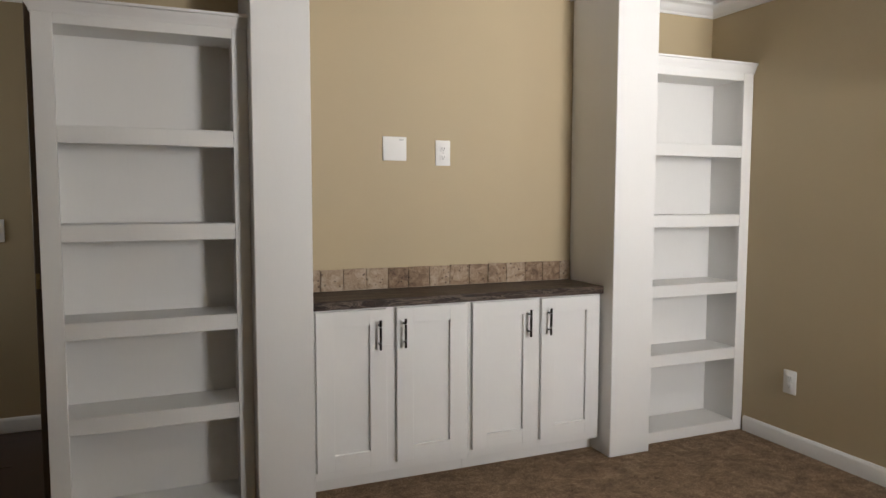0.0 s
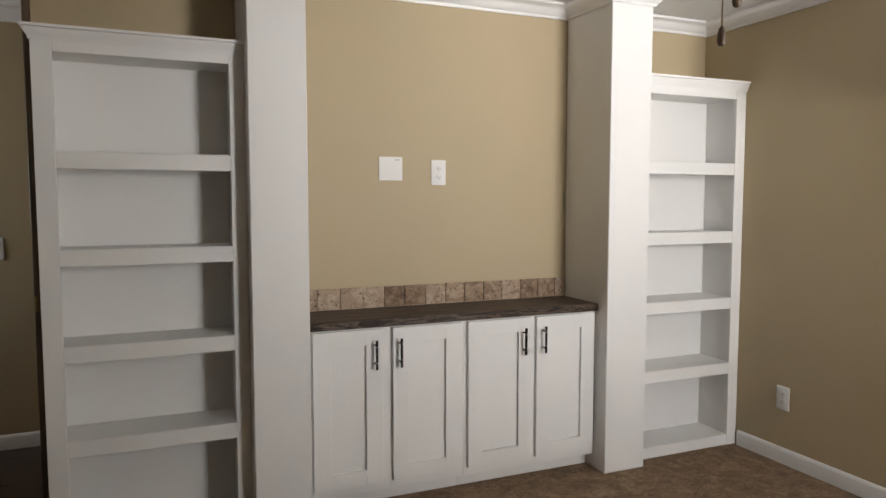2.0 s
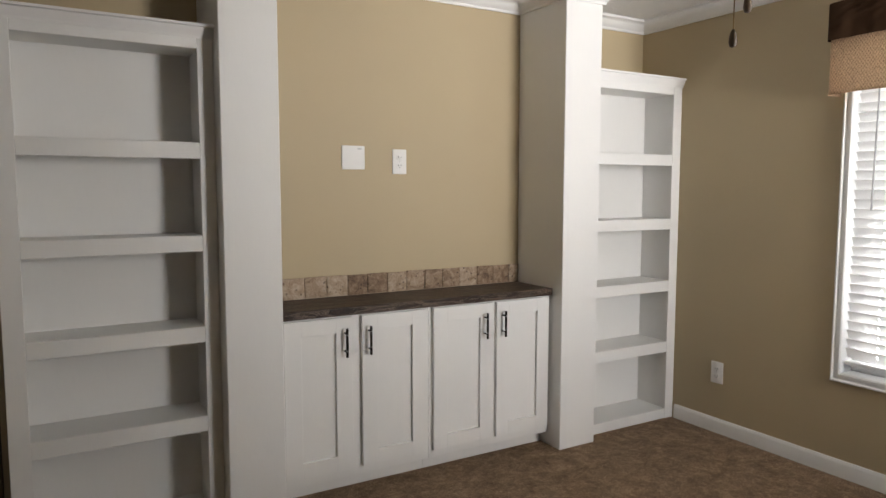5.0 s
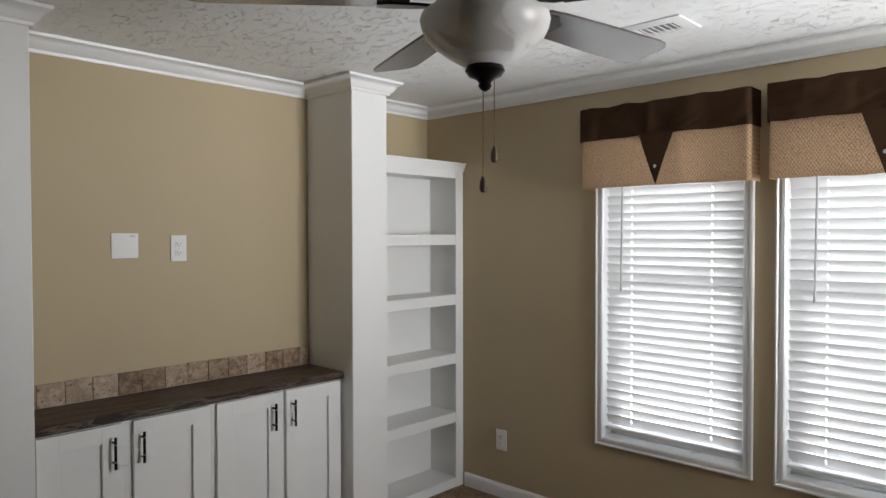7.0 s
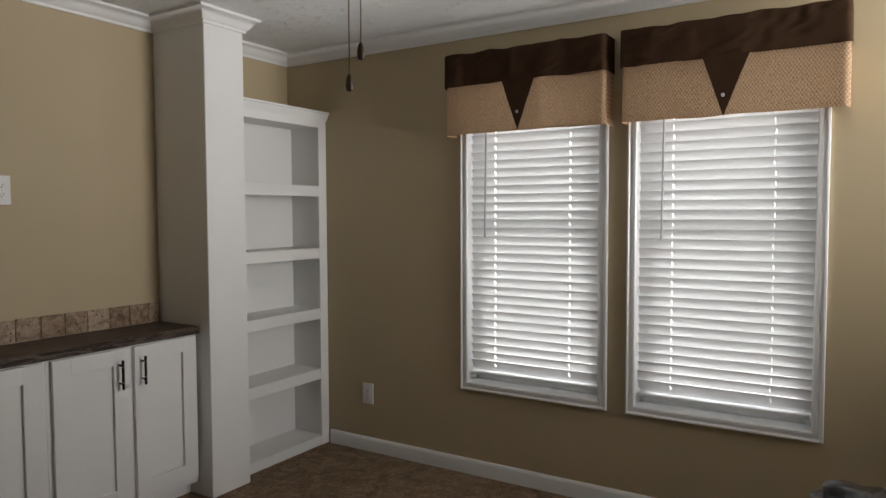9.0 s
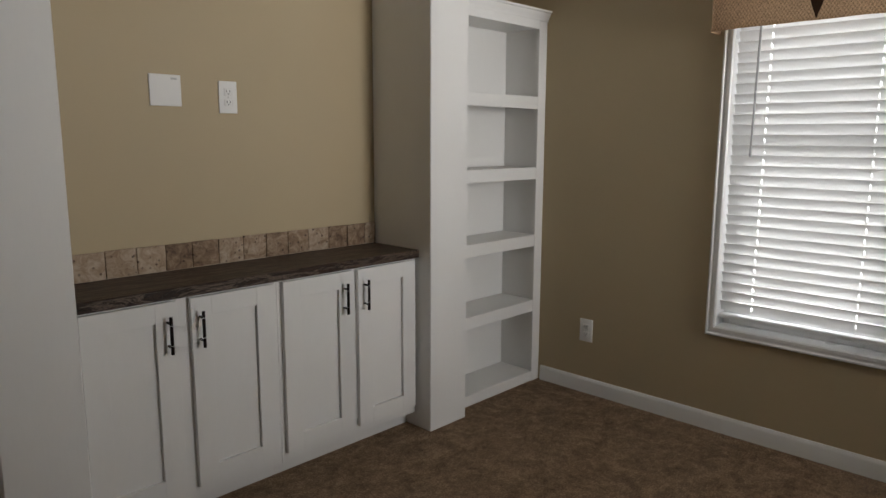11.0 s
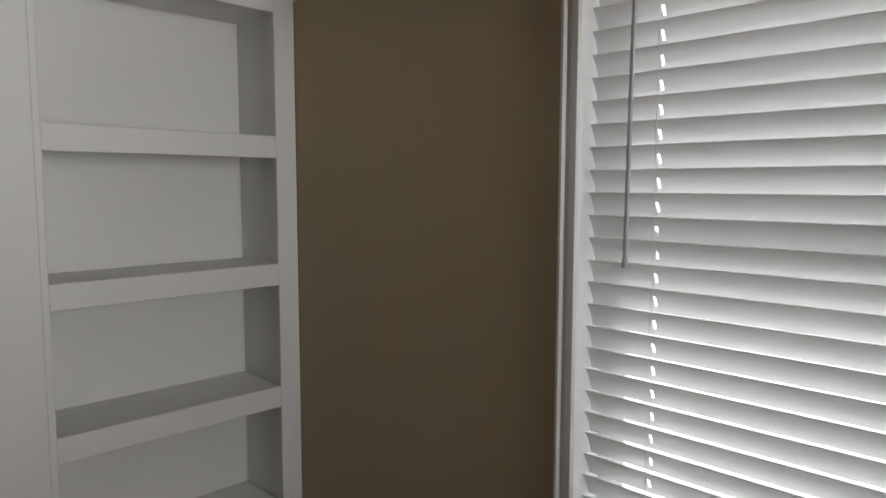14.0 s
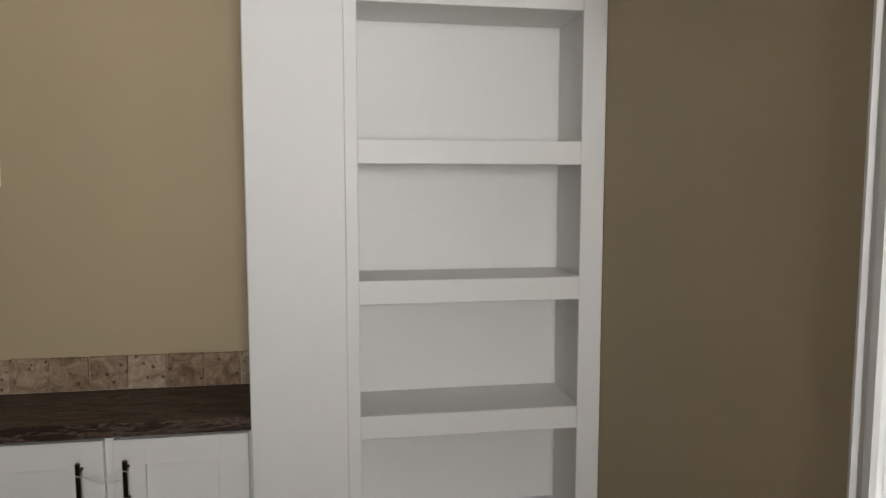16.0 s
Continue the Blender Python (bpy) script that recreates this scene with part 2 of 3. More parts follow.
def box(x0, x1, y0, y1, z0, z1, b=0.002, bm=None, segments=1):
    """A box with eased edges; joins it to bm."""
    t = bmesh.new()
    bmesh.ops.create_cube(t, size=1)
    for v in t.verts:
        v.co = Vector(((x0, x1)[v.co.x > 0], (y0, y1)[v.co.y > 0], (z0, z1)[v.co.z > 0]))
    if b:
        bmesh.ops.bevel(t, geom=t.edges[:], offset=b, segments=segments, affect='EDGES', profile=0.5)
    if bm is None:
        return t
    me = bpy.data.meshes.new("tmp")
    t.to_mesh(me)
    t.free()
    bm.from_mesh(me)
    bpy.data.meshes.remove(me)
    return bm


def rod(a, b, r, n=10, bm=None, r2=None):
    """A round bar from a to b."""
    bm = bm or bmesh.new()
    a, b = Vector(a), Vector(b)
    m = Matrix.Translation((a + b) / 2) @ (b - a).to_track_quat('Z', 'Y').to_matrix().to_4x4()
    bmesh.ops.create_cone(bm, cap_ends=True, segments=n, radius1=r, radius2=r if r2 is None else r2, depth=(b - a).length, matrix=m)
    return bm


def lathe(profile, at, n=48, bm=None):
    """Turned shape from (radius, height) pairs round a vertical axis."""
    bm = bm or bmesh.new()
    rings = []
    for r, z in profile:
        rings.append([bm.verts.new((at[0] + r * math.cos(2 * math.pi * i / n), at[1] + r * math.sin(2 * math.pi * i / n), at[2] + z)) for i in range(n)])
    for a, b in zip(rings, rings[1:]):
        for i in range(n):
            bm.faces.new((a[i], a[(i + 1) % n], b[(i + 1) % n], b[i]))
    bm.faces.new(rings[0])
    bm.faces.new(rings[-1])
    return bm


def sweep(points, profile, place, closed=False, bm=None):
    """Moulding: a profile of (offset to the left of the line, height) pairs along a mitred line; place turns (u, v, h) into a point."""
    bm = bm or bmesh.new()
    pts = [Vector(p) for p in points]
    n, rows = len(pts), []
    for i, p in enumerate(pts):
        d0 = (p - pts[i - 1]).normalized() if closed or i else (pts[1] - p).normalized()
        d1 = (pts[(i + 1) % n] - p).normalized() if closed or i < n - 1 else d0
        n0, n1 = Vector((-d0.y, d0.x)), Vector((-d1.y, d1.x))
        miter = (n0 + n1) / max(0.2, 1 + n0.dot(n1))
        rows.append([bm.verts.new(place(*(p + miter * d), h)) for d, h in profile])
    k = len(profile)
    for i in range(n if closed else n - 1):
        a, b = rows[i], rows[(i + 1) % n]
        for j in range(k):
            bm.faces.new((a[j], a[(j + 1) % k], b[(j + 1) % k], b[j]))
    if not closed:
        bm.faces.new(rows[0])
        bm.faces.new(rows[-1])
    return bm


# ---- the room's shell ----
CEIL, BACK, FRONT = 2.298, 0.304, -0.067      # ceiling, media wall, face of the columns
WEST, SOUTH, HALL = -4.9, -4.0, 1.43
COL_R, COL_L = (-0.909, -0.677), (-2.541, -2.321)
WINDOWS = [(-1.640, -0.938), (-2.512, -1.797)]
SILL, HEAD = 0.476, 2.003

structure("floor", box(WEST, 0.0, SOUTH, BACK + 0.05, -0.08, 0, 0), carpet, "brown mottled cut-pile carpet on the living room floor", "carpet")
structure("floor_hall", box(WEST, 0.0, BACK + 0.05, HALL + 0.1, -0.08, -0.003, 0), hall_floor_mat, "dark wood laminate floor beyond the bookcase", "floor")
structure("ceiling", box(WEST - 0.1, 0.12, SOUTH - 0.1, HALL + 0.1, CEIL, CEIL + 0.1, 0), ceiling_paint, "white stippled flat ceiling", "ceiling")

bm = bmesh.new()
edges_y = [SOUTH, WINDOWS[1][0], WINDOWS[1][1], WINDOWS[0][0], WINDOWS[0][1], HALL]
for i in range(5):
    if i % 2:
        box(0, 0.12, edges_y[i], edges_y[i + 1], -0.1, SILL, 0, bm)
        box(0, 0.12, edges_y[i], edges_y[i + 1], HEAD, CEIL, 0, bm)
    else:
        box(0, 0.12, edges_y[i], edges_y[i + 1], -0.1, CEIL, 0, bm)
structure("wall_east", bm, wall_paint, "tan painted wall with two windows", "wall")
structure("wall_north", box(-3.285, 0, BACK, BACK + 0.1, 0, CEIL, 0.002), wall_paint, "tan painted wall behind the built-in shelves", "wall")
structure("wall_hall", box(WEST, 0, HALL, HALL + 0.1, -0.1, CEIL, 0), wall_paint, "tan painted hall wall in shade", "wall")
# south wall, unseen; its opening is added to let the fill lamp in
bm = bmesh.new()
for a in ((WEST, -0.84, -0.1, CEIL), (-0.05, 0, -0.1, CEIL), (-0.84, -0.05, 2.20, CEIL), (-0.84, -0.05, -0.1, 0.90)):
    box(a[0], a[1], SOUTH - 0.1, SOUTH, a[2], a[3], 0, bm)
structure("wall_south", bm, wall_paint, "plain tan painted wall with an unseen opening added for fill light", "wall")
# west wall; the gap at the hall is added for the hall's fill lamp
bm = bmesh.new()
for a in ((SOUTH, 0.7, -0.1, CEIL), (1.4, HALL, -0.1, CEIL), (0.7, 1.4, 1.95, CEIL), (0.7, 1.4, -0.1, 0.95)):
    box(WEST - 0.1, WEST, a[0], a[1], a[2], a[3], 0, bm)
structure("wall_west", bm, wall_paint, "plain tan painted wall with an unseen opening added to light the hall", "wall")

for (x0, x1), label in ((COL_R, "white boxed column beside the counter and narrow bookcase"), (COL_L, "white boxed column between counter and wide bookcase")):
    structure("column", box(x0, x1, FRONT, BACK, 0, CEIL, 0.003), white_paint, label, "column")

CROWN = [(0, CEIL - 0.072), (0.010, CEIL - 0.072), (0.013, CEIL - 0.060), (0.024, CEIL - 0.052), (0.034, CEIL - 0.034), (0.046, CEIL - 0.020), (0.060, CEIL - 0.014), (0.062, CEIL - 0.002), (0, CEIL - 0.002)]
line = [(0, SOUTH), (0, BACK), (COL_R[1], BACK), (COL_R[1], FRONT), (COL_R[0], FRONT), (COL_R[0], BACK), (COL_L[1], BACK), (COL_L[1], FRONT), (COL_L[0], FRONT), (COL_L[0], BACK), (-3.285, BACK)]
structure("crown_moulding", sweep(line, CROWN, lambda u, v, h: (u, v, h)), trim_paint, "white crown moulding wrapped round the columns", "moulding")
structure("crown_moulding_hall", sweep([(0, HALL), (WEST, HALL)], CROWN, lambda u, v, h: (u, v, h)), trim_paint, "white crown moulding in the hall", "moulding")
BASE = [(0, 0.0), (0.012, 0.0), (0.012, 0.062), (0.009, 0.072), (0.004, 0.080), (0, 0.080)]
structure("baseboard_east", sweep([(0, SOUTH), (0, -0.012)], BASE, lambda u, v, h: (u, v, h)), trim_paint, "white baseboard under the windows", "baseboard")
structure("baseboard_hall", sweep([(0, HALL), (WEST, HALL)], BASE, lambda u, v, h: (u, v, h)), trim_paint, "white baseboard in the hall", "baseboard")
bm = box(-3.311, -3.286, BACK - 0.012, BACK + 0.112, 0, CEIL, 0.003)
jamb = structure("door_jamb", bm, jamb_wood, "dark stained wooden door jamb at the wall end", "door frame")
part("strike_plate", box(-3.307, -3.293, BACK - 0.016, BACK - 0.011, 0.89, 0.95, 0.001), brass, jamb, "small brass strike plate")

# ---- outdoors ----
structure("ground", box(-300, 300, -200, 200, -0.75, -0.70, 0), grass, "dry grassy ground outside the windows", "ground")


def neighbour_house():
    h = thing("neighbour_house", (9.5, 4.8, -0.7), "tan sided neighbouring home seen through the blinds", "house")
    part("wall", box(7, 12, 0.6, 9, -0.7, 2.0, 0.01), siding, h)
    part("roof", box(6.7, 12.3, 0.3, 9.3, 2.0, 2.25, 0.02), trim_paint, h)


neighbour_house()

# ---- windows with blinds and valances ----


def window(n, y0, y1):
    w = thing("window_%d" % n, (0.06, (y0 + y1) / 2, SILL), "white vinyl single-hung window with moulded white casing", "window", kind="structure")
    # casing on the wall: a stepped white moulding with mitred corners
    prof = [(0, 0.0), (0, 0.010), (-0.005, 0.016), (-0.018, 0.016), (-0.021, 0.012), (-0.029, 0.014), (-0.034, 0.020), (-0.041, 0.018), (-0.043, 0.0)]
    loop = [(y0 + 0.008, SILL + 0.008), (y1 - 0.008, SILL + 0.008), (y1 - 0.008, HEAD - 0.008), (y0 + 0.008, HEAD - 0.008)]
    part("casing", sweep(loop, prof, lambda u, v, h: (-h, u, v), True), trim_paint, w)
    # reveal lining
    bm = bmesh.new()
    for a in ((y0, y0 + 0.008, SILL, HEAD), (y1 - 0.008, y1, SILL, HEAD), (y0 + 0.008, y1 - 0.008, HEAD - 0.008, HEAD), (y0 + 0.008, y1 - 0.008, SILL, SILL + 0.008)):
        box(-0.001, 0.118, *a, 0, bm)
    part("jamb_lining", bm, vinyl, w)
    mid = (SILL + HEAD) / 2 + 0.03
    bm = bmesh.new()
    a, b = y0 + 0.009, y1 - 0.009
    for q in ((a, a + 0.03, SILL + 0.009, HEAD - 0.009), (b - 0.03, b, SILL + 0.009, HEAD - 0.009), (a + 0.03, b - 0.03, HEAD - 0.04, HEAD - 0.009), (a + 0.03, b - 0.03, SILL + 0.009, SILL + 0.04)):
        box(0.076, 0.112, *q, 0.002, bm)
    part("window_frame", bm, vinyl, w)
    for x, z0, z1 in ((0.097, mid - 0.02, HEAD - 0.041), (0.082, SILL + 0.041, mid + 0.02)):
        bm = bmesh.new()
        c, d = a + 0.031, b - 0.031
        for q in ((c, c + 0.025, z0, z1), (d - 0.025, d, z0, z1), (c + 0.025, d - 0.025, z1 - 0.035, z1), (c + 0.025, d - 0.025, z0, z0 + 0.035)):
            box(x - 0.007, x + 0.007, *q, 0.001, bm)
        sash = part("sash", bm, vinyl, w)
        pane = part("pane", box(x - 0.002, x + 0.002, c + 0.023, d - 0.023, z0 + 0.033, z1 - 0.033, 0), glass, sash)
        pane.visible_shadow = False


PITCH, TILT, CHORD = 0.0424, radians(64), 0.050


def slat_mesh(length, holes):
    """A crowned slat, its inner edge up, with slots for the cords."""
    bm = bmesh.new()
    ys = sorted([-length / 2, length / 2] + [h + e for h in holes for e in (-0.0028, 0.0028)])
    k = 8
    section = [(i / k - 0.5, 0.0032 * (1 - (2 * i / k - 1) ** 2)) for i in range(k + 1)]
    section = [(-0.5, 0.0024)] + section + [(0.5, 0.0024)]      # turned lips along both edges
    grid = []
    for y in ys:
        row = []
        for s, w in section:
            u = s * CHORD
            row.append(bm.verts.new((u * math.cos(TILT) + w * math.sin(TILT), y, -u * math.sin(TILT) + w * math.cos(TILT))))
        grid.append(row)
    for j in range(len(ys) - 1):
        for i in range(k + 2):
            if j % 2 == 1 and i in (4, 5, 6):
                continue
            bm.faces.new((grid[j][i], grid[j][i + 1], grid[j + 1][i + 1], grid[j + 1][i]))
    return mesh_of("slat", bm, slat_white)


def blind(y0, y1, ladders, wand_y):
    X = 0.034
    c, length = (y0 + y1) / 2, y1 - y0 - 0.018
    b = thing("window_blind", (X, c, HEAD - 0.04), "white two-inch slatted blind lowered with slats nearly closed", "blind", "window blinds")
    part("headrail", box(X - 0.026, X + 0.026, y0 + 0.010, y1 - 0.010, HEAD - 0.052, HEAD - 0.010, 0.003), vinyl, b)
    me = slat_mesh(length, [l - c for l in ladders])
    top, low = HEAD - 0.071, SILL + 0.075
    count = int((top - low) / PITCH)
    for i in range(count + 1):
        s = part("slat", me, None, b)
        s.matrix_basis = pose(X, c + random.uniform(-0.0015, 0.0015), top - i * PITCH, random.uniform(-0.05, 0.05), random.uniform(-0.3, 0.3), 0)
        PLACED[s] = None
    zb = top - count * PITCH - 0.045
    part("bottom_rail", box(X - 0.024, X + 0.024, y0 + 0.011, y1 - 0.011, zb - 0.008, zb + 0.010, 0.004), vinyl, b)
    for l in ladders:
        for dx in (-0.013, 0.013):
            part("ladder_cord", rod((X + dx, l, zb), (X + dx, l, HEAD - 0.05), 0.0008, 5), cord_white, b)
        part("lift_cord", rod((X, l, zb), (X, l, HEAD - 0.05), 0.0007, 5), cord_white, b)
    wand = part("tilt_wand", rod((X - 0.032, wand_y + 0.004, 1.234), (X - 0.030, wand_y - 0.004, HEAD - 0.06), 0.0042, 6), wand_grey, b, "clear grey plastic tilt wand")
    part("wand_tip", rod((X - 0.0321, wand_y + 0.0041, 1.228), (X - 0.0319, wand_y + 0.004, 1.244), 0.0052, 8), wand_grey, wand)
    part("wand_hook", rod((X - 0.030, wand_y - 0.004, HEAD - 0.062), (X - 0.022, wand_y - 0.004, HEAD - 0.045), 0.002, 6), steel, wand)


def cloth_front(y0, y1, z0, z1, x, seed, depth=0.004, back=-0.004, sag=0.0):
    """A hanging cloth box: front with soft folds and two returns to the wall."""
    bm = bmesh.new()
    path = []
    steps = 70
    for i in range(6):
        path.append((back + (x - back) * i / 6, y1))
    r = 0.020
    for i in range(5):
        a = math.pi / 2 * i / 4
        path.append((x + r - r * math.sin(a) - 0.0, y1 - r + r * math.cos(a)))
    for i in range(1, steps):
        path.append((x, y1 - r - (y1 - y0 - 2 * r) * i / steps))
    for i in range(5):
        a = math.pi / 2 * i / 4
        path.append((x + r - r * math.cos(a), y0 + r - r * math.sin(a)))
    for i in range(1, 7):
        path.append((x + r + (back - x - r) * i / 6, y0))
    rows = []
    nz = 18
    for j in range(nz + 1):
        f = j / nz
        z = z1 + (z0 - z1) * f
        row = []
        for px, py in path:
            w = noise.noise(Vector((py * 9 + seed * 7, z * 2.2, seed))) * depth * (0.5 + f)
            w += noise.noise(Vector((py * 30 + seed, z * 6, seed * 3))) * depth * 0.3
            w += abs(noise.noise(Vector((py * 14 + z * 26, z * 20, seed * 5)))) * sag * 1.6
            hem = noise.noise(Vector((py * 6, seed, 2))) * 0.006 * f + noise.noise(Vector((py * 11, seed, 5))) * sag * (1 - f)
            row.append(bm.verts.new((px + w, py + w * 0.4, z + hem)))
        rows.append(row)
    for a, b in zip(rows, rows[1:]):
        for i in range(len(path) - 1):
            bm.faces.new((a[i], a[i + 1], b[i + 1], b[i]))
    return bm


def valance(y0, y1, tri, seed):
    X = -0.118
    v = thing("window_valance", (-0.06, (y0 + y1) / 2, 1.735), "tan woven valance with dark brown band and buttoned point", "valance", "window valances")
    part("skirt", cloth_front(y0, y1, 1.736, 2.0, X, seed), tan_weave, v, "tan basket-weave cloth")
    part("hem", cloth_front(y0 - 0.001, y1 + 0.001, 1.734, 1.746, X - 0.003, seed, back=-0.004), tan_weave, v)
    part("band", cloth_front(y0 - 0.004, y1 + 0.004, 1.964, 2.120, X - 0.020, seed, 0.011, sag=0.008), brown_cloth, v, "dark brown cloth band")
    part("rod_board", box(X + 0.006, -0.002, y0 + 0.006, y1 - 0.006, 2.093, 2.110, 0.002), trim_paint, v)
    bm = bmesh.new()
    t0, t1, tip, zt = tri
    n = 10
    rows = []
    for j in range(n + 1):
        f = j / n
        l, r = t0 + (tip - t0) * f, t1 + (tip - t1) * f
        rows.append([bm.verts.new((X - 0.025 - 0.004 * math.sin(f * 3) + 0.002 * noise.noise(Vector((i, j, seed))), l + (r - l) * i / 6, 1.968 + (zt - 1.968) * f)) for i in range(7)])
    for a, b in zip(rows, rows[1:]):
        for i in range(6):
            bm.faces.new((a[i], a[i + 1], b[i + 1], b[i]))
    bmesh.ops.remove_doubles(bm, verts=bm.verts, dist=0.0004)
    bmesh.ops.solidify(bm, geom=bm.faces[:], thickness=0.003)
    point = part("point", bm, brown_cloth, v, "dark brown triangular flap")
    zb = zt + 0.082
    bm = bmesh.new()
    bmesh.ops.create_uvsphere(bm, u_segments=16, v_segments=8, radius=0.0088, matrix=Matrix.Translation((X - 0.030, tip + 0.0015, zb)) @ Matrix.Diagonal((0.45, 1, 1, 1)))
    part("button", bm, wand_grey, point, "round pale grey button")


window(1, *WINDOWS[0])
window(2, *WINDOWS[1])
blind(*WINDOWS[0], (-1.080, -1.477), -1.041)
blind(*WINDOWS[1], (-1.950, -2.351), -1.914)
valance(-1.694, -0.884, (-1.205, -1.371, -1.288, 1.736), 1.0)
valance(-2.608, -1.764, (-2.098, -2.274, -2.180, 1.728), 2.0)

# ---- built-in bookcases ----


def bookcase(x0, x1, o0, o1, y, back, tops, rail, crown, gap, label, crown_left):
    """Face frame x0..x1 at y, opening o0..o1, shelf tops, bottom of the top rail, top of the crown."""
    c = thing("bookcase", ((x0 + x1) / 2, (y + back) / 2, 0), label, "bookcase", "built-in bookcases")
    part("side_panel", box(x0 + 0.001, x0 + 0.019, y + 0.019, back, 0, crown - 0.02, 0.001), white_paint, c)
    part("side_panel", box(x1 - gap, x1 - gap + 0.018, y + 0.019, back, 0, crown - 0.02, 0.001), white_paint, c)
    part("back_panel", box(x0 + 0.019, x1 - gap, back - 0.010, back - 0.002, 0.02, crown - 0.02, 0.0), white_paint, c)
    part("face_stile", box(x0 + 0.001, o0, y, y + 0.019, 0, crown - 0.004, 0.0015), white_paint, c)
    part("face_stile", box(o1, x1 - 0.002, y, y + 0.019, 0, crown - 0.004, 0.0015), white_paint, c)
    part("top_rail", box(o0, o1, y + 0.001, y + 0.019, rail, crown - 0.004, 0.0015), white_paint, c)
    part("top_board", box(x0 + 0.019, x1 - gap, y + 0.019, back - 0.012, rail + 0.005, rail + 0.022, 0.001), white_paint, c)
    for z in tops:
        thick = 0.061 if z > 0.15 else z - 0.002
        bm = box(o0, o1, y + 0.0012, y + 0.020, z - thick, z, 0.0015)
        box(x0 + 0.020, x1 - gap - 0.004, y + 0.020, back - 0.0125, z - 0.022, z - 0.0004, 0.001, bm)
        part("shelf", bm, white_paint, c)
    prof = [(0, crown - 0.050), (0.004, crown - 0.050), (0.006, crown - 0.038), (0.014, crown - 0.028), (0.018, crown - 0.012), (0.026, crown - 0.009), (0.026, crown), (0, crown)]
    line = [(x1, y), (x0, y)] + ([(x0, back)] if crown_left else [])
    part("crown", sweep(line, [(d + 0.0, h) for d, h in prof], lambda u, v, h: (u, v, h)), trim_paint, c, "white stepped crown trim")


bookcase(COL_R[1], 0.0, -0.645, -0.066, 0.004, 0.237, (0.057, 0.452, 0.803, 1.154, 1.509), 1.840, 1.931, 0.054, "tall narrow white built-in bookcase with empty shelves", False)
bookcase(-3.252, COL_L[0], -3.186, -2.599, 0.020, 0.245, (0.055, 0.445, 0.794, 1.143, 1.491), 1.834, 1.921, 0.046, "tall wide white built-in bookcase with empty shelves", True)

# ---- cabinets under the counter ----
CAB_Y = 0.0315


def bar_handle(x, y, door):
    h = part("handle", rod((x, y - 0.028, 0.609), (x, y - 0.028, 0.733), 0.0055, 12), bronze, door, "dark bronze bar handle")
    for z in (0.632, 0.710):
        bm = rod((x, y - 0.030, z), (x, y + 0.001, z), 0.0042, 10)
        me = h.data
        bm2 = bmesh.new()
        bm2.from_mesh(me)
        tmp = bpy.data.meshes.new("tmp")
        bm.to_mesh(tmp)
        bm2.from_mesh(tmp)
        bm2.to_mesh(me)
        smooth_flat(me)
    return h


def cabinet(x0, x1, doors, handles, label):
    c = thing("base_cabinet", ((x0 + x1) / 2, 0.22, 0), label, "cabinet", "cabinets under the counter")
    bm = box(x0, x1, CAB_Y, CAB_Y + 0.019, 0.068, 0.785, 0.001)
    box(x0, x1, CAB_Y + 0.019, BACK - 0.002, 0.068, 0.785, 0.001, bm)
    part("body", bm, white_paint, c)
    part("toe_kick", box(x0, x1, 0.092, 0.108, 0.0, 0.068, 0.001), white_paint, c)
    for (a, b), hx in zip(doors, handles):
        z0, z1, f = 0.108, 0.776, CAB_Y - 0.0195
        bm = bmesh.new()
        st, rl = 0.073, 0.066
        for q in ((a, a + st, z0, z1), (b - st, b, z0, z1), (a + st, b - st, z1 - rl, z1), (a + st, b - st, z0, z0 + rl)):
            box(q[0], q[1], f, f + 0.019, q[2], q[3], 0.0006, bm)
        d = part("door", bm, white_paint, c, "white shaker door")
        part("panel", box(a + st - 0.004, b - st + 0.004, f + 0.0135, f + 0.0180, z0 + rl - 0.004, z1 - rl + 0.004, 0.0), white_paint, d)
        bar_handle(hx, f, d)


MID = -1.614
cabinet(COL_L[1] + 0.001, MID - 0.0005, [(-2.296, -1.997), (-1.951, -1.633)], (-2.032, -1.922), "white two-door shaker base cabinet with dark handles")
cabinet(MID + 0.0005, COL_R[0] - 0.001, [(-1.596, -1.268), (-1.245, -0.926)], (-1.318, -1.212), "white two-door shaker base cabinet beside the column")

top = thing("countertop", (-1.62, 0.16, 0.785), "dark brown streaked laminate countertop over the cabinets", "countertop")
part("slab", box(COL_L[1] + 0.001, COL_R[0] - 0.001, 0.0085, BACK - 0.001, 0.788, 0.820, 0.002), counter_top, top)
part("front_edge", box(COL_L[1] + 0.001, COL_R[0] - 0.001, 0.0045, 0.0082, 0.785, 0.8196, 0.0015), counter_top, top, "streaked laminate edge band")


def tie(x0, x1, z):
    """A clear loop holding two handles shut."""
    cu = bpy.data.curves.new("door_tie", 'CURVE')
    cu.dimensions, cu.bevel_depth, cu.bevel_resolution = '3D', 0.0009, 2
    f = CAB_Y - 0.0195 - 0.028
    for dz0, dz1, y in ((0.0, 0.006, f - 0.0065), (-0.004, -0.014, f + 0.0065)):
        s = cu.splines.new('BEZIER')
        s.bezier_points.add(4)
        mid = (x0 + x1) / 2
        for p, co in zip(s.bezier_points, ((x0 - 0.006, f, z), (x0, y, z + dz0), (mid, y + 0.004, z - 0.016 + dz1), (x1, y, z + dz1), (x1 + 0.006, f, z))):
            p.co, p.handle_left_type, p.handle_right_type = co, 'AUTO', 'AUTO'
    cu.materials.append(clear_tie)
    tagged(new("door_tie", cu), "clear plastic tie looped round two handles", "plastic tie", "ties on the cabinet handles")


